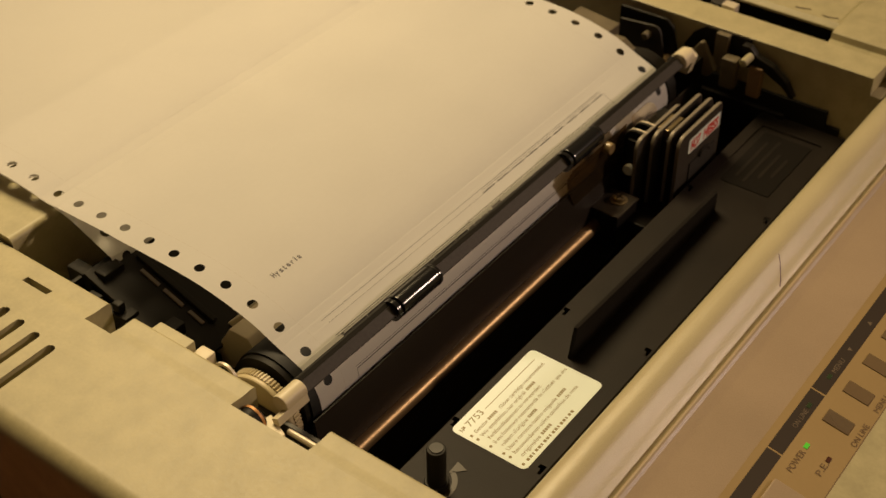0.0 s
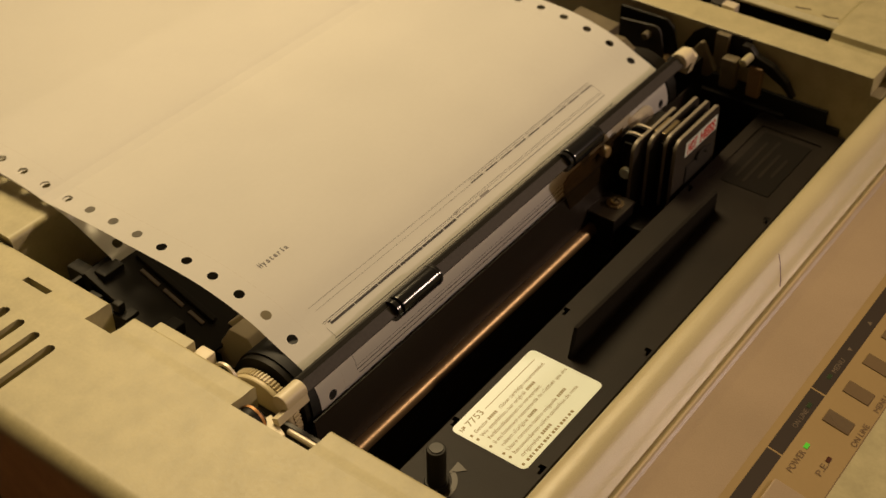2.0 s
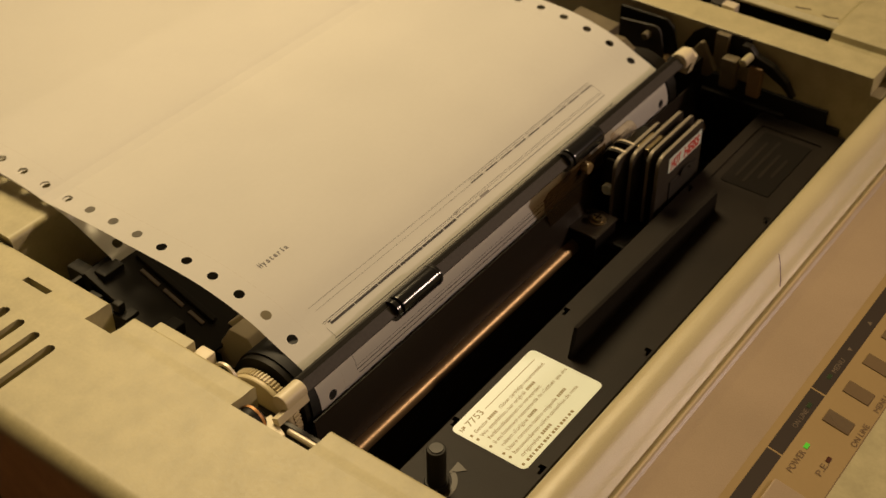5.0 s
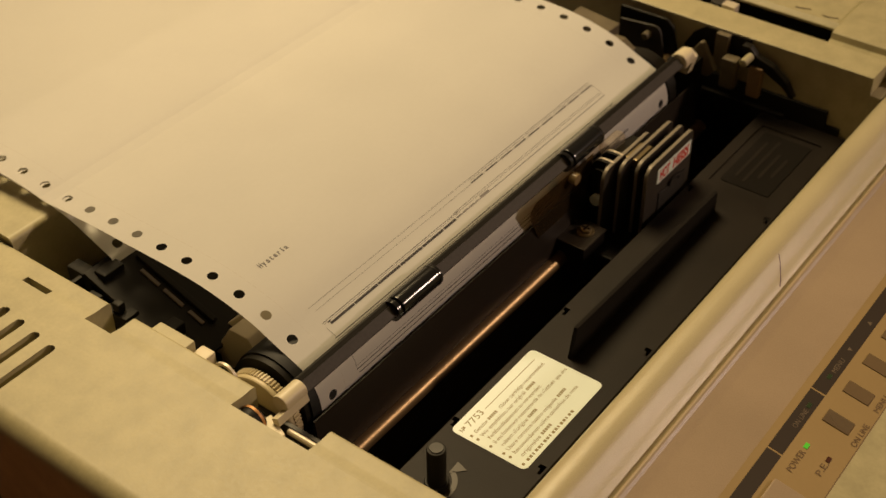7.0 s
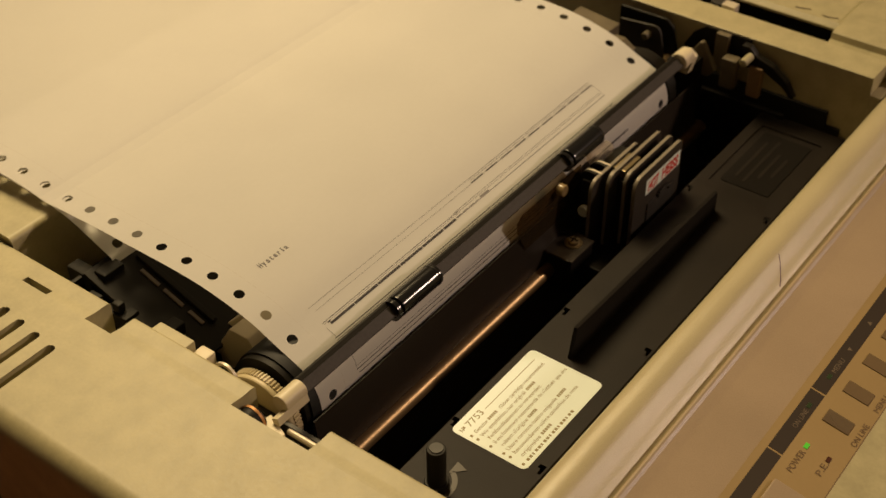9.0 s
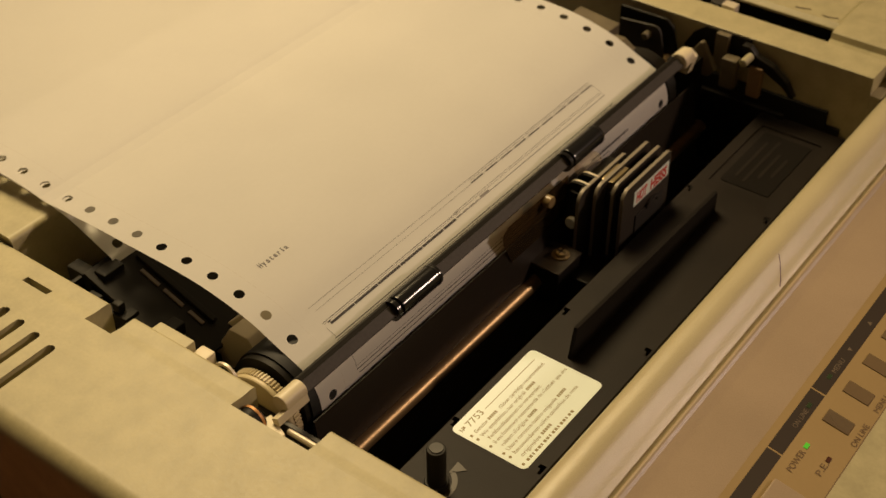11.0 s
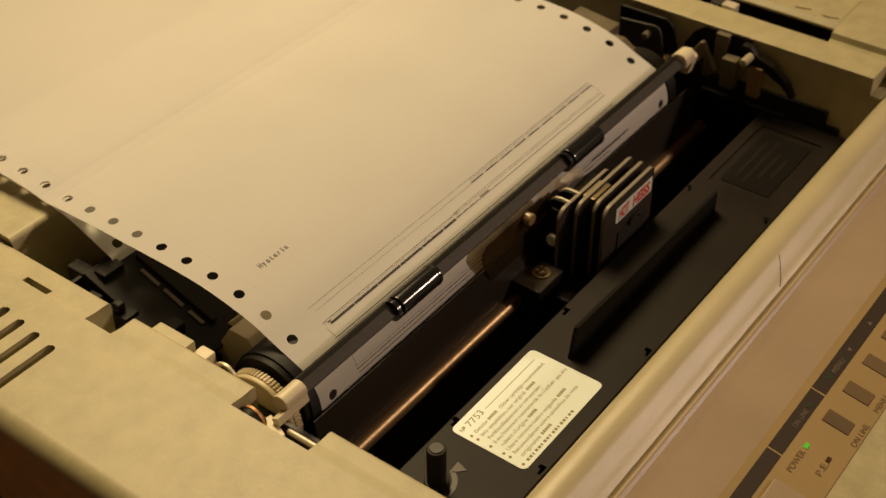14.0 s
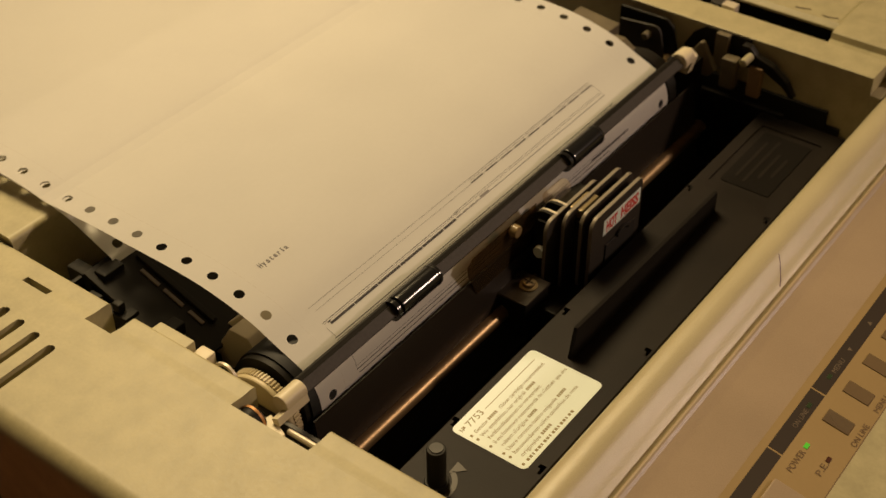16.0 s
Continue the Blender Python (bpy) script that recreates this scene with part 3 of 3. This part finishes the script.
class Way:
    def __init__(self, pts):
        self.p = np.array(pts)
        self.s = np.concatenate([[0], np.cumsum(np.hypot(*np.diff(self.p, axis=0).T))])

    def at(self, s):
        return float(np.interp(s, self.s, self.p[:, 0])), float(np.interp(s, self.s, self.p[:, 1]))

    def angle(self, s):
        a, b = self.at(s - 0.5), self.at(s + 0.5)
        return math.atan2(b[1] - a[1], b[0] - a[0])


OUT = Way(profile())
S0 = 62.4        # way at a row of sprocket holes once the paper stands
PITCH, FEED = 12.7, 6.35
WIDE = 241.3
strips = []


def strip_local(way, s, lift, c, ang):
    y, z = way.at(s)
    a = way.angle(s)
    y, z = y - lift * math.sin(a) - c[0], z + lift * math.cos(a) - c[1]
    return y * math.cos(ang) + z * math.sin(ang), -y * math.sin(ang) + z * math.cos(ang)


def paper_strip(way, s_mid, h, holes=True, lift=0.0):
    """A strip of the paper, 2 h long, with or without a hole at each side, bent to the paper's way."""
    c, ang = way.at(s_mid), way.angle(s_mid)
    bm = bmesh.new()
    cache = {}

    def vert(x, ds):
        key = (round(x, 4), round(ds, 4))
        if key not in cache:
            y, z = strip_local(way, s_mid + ds, lift - (0.05 if ds < -h - 0.1 else 0), c, ang)
            cache[key] = bm.verts.new(v(x, y, z))
        return cache[key]
    e = 2.6
    rows = [-h - 0.25, -h, -e, -e / 2, 0, e / 2, e, h] if holes else [-h - 0.25, -h, -h / 2, 0, h / 2, h]
    xs = [0, 6.35 - e, 6.35 + e, 13, 50, 90, 120.65, 150, 190, WIDE - 13, WIDE - 6.35 - e, WIDE - 6.35 + e, WIDE]
    for x0, x1 in zip(xs, xs[1:]):
        holed = holes and (abs((x0 + x1) / 2 - 6.35) < 0.1 or abs((x0 + x1) / 2 - WIDE + 6.35) < 0.1)
        for r0, r1 in zip(rows, rows[1:]):
            if holed and r0 >= -e - 0.01 and r1 <= e + 0.01:
                continue
            bm.faces.new((vert(x0, r0), vert(x1, r0), vert(x1, r1), vert(x0, r1)))
        if holed:
            mx = (x0 + x1) / 2
            ring = [(x1, 0), (x1, e / 2), (x1, e), (mx, e), (x0, e), (x0, e / 2), (x0, 0), (x0, -e / 2), (x0, -e), (mx, -e), (x1, -e), (x1, -e / 2)]
            angs = [math.atan2(p[1], p[0] - mx) for p in ring]
            hole = [(mx + 2.0 * math.cos(a), 2.0 * math.sin(a)) for a in angs]
            for i in range(len(ring)):
                j = (i + 1) % len(ring)
                a0, a1 = angs[i], angs[j]
                if a1 < a0:
                    a1 += 2 * math.pi
                am = (a0 + a1) / 2
                hm = (mx + 2.0 * math.cos(am), 2.0 * math.sin(am))
                bm.faces.new((vert(*ring[i]), vert(*ring[j]), vert(*hole[j]), vert(*hm), vert(*hole[i])))
    ob = part("paper_strip", bm, PAPER, paper, smooth=0)
    ob.data.shade_smooth()
    turned = []
    for q in ob.data.vertices:
        a = way.angle(s_mid + q.co.y * 1000) - ang
        turned.append((0, -math.sin(a), math.cos(a)))
    ob.data.normals_split_custom_set_from_vertices(turned)
    strips.append((ob, way, s_mid))
    ob.location, ob.rotation_euler = v(0, *c), (ang, 0, 0)
    return ob


def print_bar(strip, way, s_mid, x0, x1, s, width, mat=INK, name="printed_line"):
    c, ang = way.at(s_mid), way.angle(s_mid)
    bm = bmesh.new()
    q = []
    for ds in (-width / 2, width / 2):
        y, z = strip_local(way, s + ds, 0.05, c, ang)
        q.append((y, z))
    bm.faces.new([bm.verts.new(v(x, y, z)) for x, (y, z) in ((x0, q[0]), (x1, q[0]), (x1, q[1]), (x0, q[1]))])
    return part(name, bm, mat, strip, smooth=0)


LONG, SHORT = 2.8, 1.775   # half lengths of strips with and without holes


def paper_web(way, s_hole, first, last):
    """Strips from one sprocket pitch to another; a pitch is one strip with holes and two without."""
    made = []
    for k in range(first, last):
        s = s_hole + k * PITCH
        for mid, h in ((s, LONG), (s + LONG + SHORT, SHORT), (s + LONG + 3 * SHORT, SHORT)):
            made.append((mid, h, paper_strip(way, mid, h, h == LONG)))
    return made


out_strips = paper_web(OUT, S0, -4, 26)


def strip_at(s):
    return min(out_strips, key=lambda q: abs(q[0] - s) - q[1])


def printed(x0, x1, s, width, mat=INK):
    mid, h, ob = strip_at(s)
    return print_bar(ob, OUT, mid, x0, x1, s, width, mat)


def printed_row(x0, x1, s, width, dash, gap, mat=INK):
    x = x0
    while x < x1:
        printed(x, min(x + dash, x1), s, width, mat)
        x += dash + gap


def printed_upright(x, s0, s1, width, mat=GREYINK):
    n = max(1, int(abs(s1 - s0) / 1.5))
    for i in range(n):
        a = s0 + (s1 - s0) * (i + 0.5) / n
        printed(x - width / 2, x + width / 2, a, abs(s1 - s0) / n, mat)


def print_form():
    printed(20.0, 116, 67.3, 0.13, GREYINK)
    printed(21.4, 116, 65.0, 0.09, GREYINK)
    printed(116, 205, 67.2, 0.22, GREYINK)
    printed(116, 205, 66.4, 0.14, GREYINK)
    printed(115.3, 206, 65.3, 0.14, GREYINK)
    printed_row(115.3, 206, 65.3, 0.55, 7.8, 2.4)
    printed(19.4, 100, 59.9, 0.2, INK)
    printed(19.6, 100, 59.2, 0.14, GREYINK)
    printed_row(21.8, 96, 58.0, 1.0, 12.9, 0.35)
    printed(21.4, 22.6, 58.9, 0.5)
    printed(97, 204.5, 60.4, 0.18, GREYINK)
    printed(97, 204.5, 59.6, 0.16, GREYINK)
    printed_row(96.5, 111, 58.2, 0.6, 3.5, 0.8, GREYINK)
    printed(112.7, 118.5, 58.5, 1.0, GREYINK)
    printed(97, 205.5, 58.0, 0.32, GREYINK2)
    printed_upright(19.2, 52.8, 57.6, 0.2)
    printed_upright(205.5, 58.4, 65.2, 0.16)
    printed(18.5, 205, 52.8, 0.25, INK)
    printed(18.5, 205, 51.9, 0.2, GREYINK)
    printed_row(22, 44, 50.9, 0.5, 2.2, 0.8, GREYINK)
    printed(19.6, 202, 46.2, 0.2, GREYINK)
    printed(20, 202, 45.2, 0.36, INK)
    printed_upright(20.0, 38.6, 45.0, 0.2)
    printed(19.6, 190, 39.9, 0.16, GREYINK2)
    printed(19.6, 204, 38.5, 0.32, INK)
    printed(20.6, 190, 36.6, 0.36, INK)
    printed(186, 204.4, 45.5, 0.7, GREYINK)
    printed_row(176, 206, 38.9, 0.8, 7.5, 0.5)
    # the word on the sheet
    s = 90.7
    mid, h, sheet = strip_at(s + 1.0)
    c, ang = OUT.at(mid), OUT.angle(mid)
    y, z = strip_local(OUT, s, 0.07, c, ang)
    for i, ch in enumerate("Hysteria"):
        w = {"i": 0.6, "t": 1.0, "r": 1.05}.get(ch, 1.3)
        m = Matrix.Translation(v(20.6 + i * 1.93 + (1.3 - w) / 2, y, z)) @ Matrix.Rotation(OUT.angle(s + 1.2) - ang, 4, "X")
        lettering("printed_letter", ch, 2.3, m, GREYINK2, sheet, w, 0.01, bold=0.1)
    # perforations along both sprocket margins
    for mid, h, ob in out_strips:
        n = 2 if h == LONG else 1
        for x in (12.7, WIDE - 12.7):
            for i in range(n):
                print_bar(ob, OUT, mid, x - 0.1, x + 0.1, mid - h + (i + 0.5) * 2 * h / n, 2 * h / n * 0.7, FAINT, "perforation")


print_form()


# the sheet that runs in from behind, under the printed one, down to its slot
IN = Way([(81.0, -16.0), (81.6, -10.0), (82.4, -4.8), (83.8, -0.4), (90, 2.2), (95.7, 4.6), (104.2, 8.2), (110, 9.6), (116, 10.6), (124, 11.3), (136.5, 12.1), (150, 12.4), (200, 13.2), (260, 14)])
HOLE_IN = 19.6
paper_web(IN, HOLE_IN, -1, 7)


# ---- mechanism under the paper ----
def left_mechanism():
    slope = math.atan2(18.5, 54)
    lay = Matrix.Translation(v(0, 88, -1.5)) @ Matrix.Rotation(slope, 4, "X")

    def tilt(bm):
        bmesh.ops.transform(bm, matrix=lay, verts=bm.verts)
        return bm
    plate = part("tractor_plate", tilt(box(-11, 250, -57, -1, -2, 0, 0.3)), BLACK, printer, "black plastic paper guide plate")
    for a, b in ((-13.5, -23), (-25.5, -35.5), (-38.5, -46)):
        part("guide_rib", tilt(box(5.0, 6.6, b, a, 0.05, 0.8, 0.2)), RIB, plate, "grey guide rib")
    part("guide_rail", tilt(box(8.2, 10.6, -48, -8, 0.0, 2.2, 0.4)), BLACK, plate)
    part("lower_panel", box(-19, 250, 40, 116, -40, -38), BLACK, printer)
    part("slot_wall", box(-19, 250, 88, 90, -38, -4, 0.4), BLACK, printer)
    for dims in ((-11, -5, 84, 97, -18, -3), (-8, 2, 79, 85, -16, -1.5), (-15, -8, 62, 74, -22, -9), (-14, -10.5, 66, 70, -9.2, -5), (-9, -1, 46, 52, -20, -11), (-16, -12, 76, 82, -14, -6)):
        part("tractor_bracket", box(*dims, 0.8), BLACK, printer)
    # lighter cream on lid and block stands in for light through the paper
    part("tractor_lid", extrude([(58, -41), (49, -29), (40, -18.8), (31, -9.5), (12, -9.5), (12, -14), (30, -21), (50, -42)], 0, 13, 40, 0.6), CREAM_SOFT, printer, "cream plastic tractor lid")
    part("tractor_block", extrude([(37.5, -22.7), (30, -10.4), (21.2, -10.2), (18, -14), (22, -26.3), (36, -33)], 0, 5, 13.2, 0.7), CREAM_SOFT, printer, "cream faceted tractor block")
    part("cover_tab", box(-19.8, -14, 26, 43, -12, 0.6, 0.8), CREAM, printer)
    part("clear_block", box(-17, -11.5, 19, 25.5, -12, -2.5, 1.0), CREAM_SOFT, printer, "whitish plastic block")
    part("spring_ring", tube(0, -17, -16, (9.5, -4.6), 4.2, 5.4, 40), PALEMETAL, printer, "bright steel ring")
    part("sprocket_disc", rod(0, -3.2, -1.4, (11.5, -15), 6.0, 32, 0.4), CREAM_SOFT, printer)
    part("sprocket_hub", rod(0, -4.6, -3.0, (10, -13), 4.6, 32, 0.3), BLACK, printer)
    part("side_block", rod(0, -16, -11, (-33.5, -15), 3.0, 24, 0.6), DARKGREY, printer)


left_mechanism()


def right_mechanism():
    # black sheet on the wall, painting the dark inside of an opening
    part("opening_dark_patch", extrude([(-4.6, -9.8), (-9, -2), (-14.7, 2.6), (-38, 3.0), (-38.5, -5), (-30, -15), (-8, -18)], 0, 279.0, 280.2), BLACK, printer, "black patch in place of a dark opening in the side wall")
    part("bearing_plate", extrude([(24, 0)] + [(20 - 2.6 * (1 - math.cos(radians(t))), 0.4) for t in (0,)] + [(5.5, 1.8), (3.2, 0.8), (1.8, -1.8), (-0.6, -13), (1, -34), (24, -34)], 0, 266.5, 268, 0.5), DARKGREY, printer, "dark grey bearing plate")
    # larger black plate behind the bearing plate, standing for its shadow
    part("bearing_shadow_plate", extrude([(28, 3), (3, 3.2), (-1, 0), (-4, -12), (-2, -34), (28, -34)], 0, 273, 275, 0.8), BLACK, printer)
    # post widened into a block, added to keep light off the rod's end
    part("rod_shade_block", box(259, 274, -19, -6, -66, -8, 0.8), BLACK, printer)
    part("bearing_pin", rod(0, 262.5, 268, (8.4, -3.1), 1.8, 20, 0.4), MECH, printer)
    part("platen_lever", extrude([(-36, 3.2), (-40, 3.2), (-43.6, -0.6), (-52.5, -3.2), (-60.2, -9), (-64.5, -15.6), (-62.5, -16), (-57.6, -11.6), (-47.5, -6.6), (-38, -8)], 0, 273, 277, 0.7), BLACK, printer, "black curved release lever")
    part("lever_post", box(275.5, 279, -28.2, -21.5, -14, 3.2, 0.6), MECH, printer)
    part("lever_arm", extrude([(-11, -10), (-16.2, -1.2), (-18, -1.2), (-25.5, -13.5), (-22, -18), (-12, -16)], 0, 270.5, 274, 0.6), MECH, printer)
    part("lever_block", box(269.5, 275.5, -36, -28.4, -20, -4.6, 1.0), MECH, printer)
    part("lever_pin", rod(0, 265, 273, (-41.0, -1.2), 1.9, 24, 0.5), CREAM, printer)
    part("lever_bracket", box(271.5, 275.5, -48, -41.5, -21, -5.5, 0.6), BRASSDULL, printer)
    # thin strips whose colour stands for the darkness along the lower wall
    part("dark_wall_strip", box(278.2, RWALL + 0.2, -79.5, 40, -45, -19.5, 0.6), WALLDARK, printer, "thin dark grey-green strip over the lower side wall")
    part("dark_wall_step", box(278.4, RWALL + 0.2, -86.5, -79.4, -45, -26.5, 0.6), WALLDARK, printer)
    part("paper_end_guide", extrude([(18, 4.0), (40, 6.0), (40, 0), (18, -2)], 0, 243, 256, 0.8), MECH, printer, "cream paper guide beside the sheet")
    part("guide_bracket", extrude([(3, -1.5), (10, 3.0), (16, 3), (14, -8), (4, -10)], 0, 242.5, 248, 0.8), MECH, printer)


right_mechanism()


def front_marks():
    bm = bmesh.new()
    pts = [(154.4, -112.3), (151.8, -114.4), (149.1, -116.0), (146, -117.8), (142.8, -119.2)]
    for (x0, y0), (x1, y1) in zip(pts, pts[1:]):
        zz = lambda y: float(np.interp(y, [-119.4, -117.4, -115.8, -114.2, -112.6, -111.0], [-9.5, -8.4, -7.35, -6.05, -4.75, -3.75])) + 0.1
        q = [bm.verts.new(v(x0 - 0.15, y0 + 0.15, zz(y0 + 0.15))), bm.verts.new(v(x0 + 0.15, y0 - 0.15, zz(y0 - 0.15))), bm.verts.new(v(x1 + 0.15, y1 - 0.15, zz(y1 - 0.15))), bm.verts.new(v(x1 - 0.15, y1 + 0.15, zz(y1 + 0.15)))]
        bm.faces.new(q)
    part("pen_mark", bm, MARK, printer, "thin dark pen mark")


front_marks()


def motions():
    rows = [(0.0, 7.45), (0.5, 9.4), (1.0, 8.7), (1.5, 6.9), (2.0, 4.5), (2.5, 2.2), (3.0, -0.2), (3.5, -2.7), (4.0, -5.1), (6.5, -17.3), (7.0, -19.5), (7.5, -21.8),
            (8.0, -24.4), (8.5, -26.7), (9.0, -29.1), (11.5, -41.2), (12.0, -43.7), (12.5, -46.0), (13.0, -48.2), (13.5, -50.4), (14.0, -52.9), (14.5, -55.4), (15.0, -57.9), (15.5, -60.0), (16.0, -62.4)]
    walk(head, [(t, pose(x * 0.001, -0.036, -0.03)) for t, x in rows])
    for ob, way, s in strips:
        a, b = way.at(s - FEED), way.at(s)
        first = pose(0, a[0] * 0.001, a[1] * 0.001, math.degrees(way.angle(s - FEED)))
        last = pose(0, b[0] * 0.001, b[1] * 0.001, math.degrees(way.angle(s)))
        walk(ob, [(0.0, first), (0.53, first), (0.77, last), (16.0, last)])


motions()
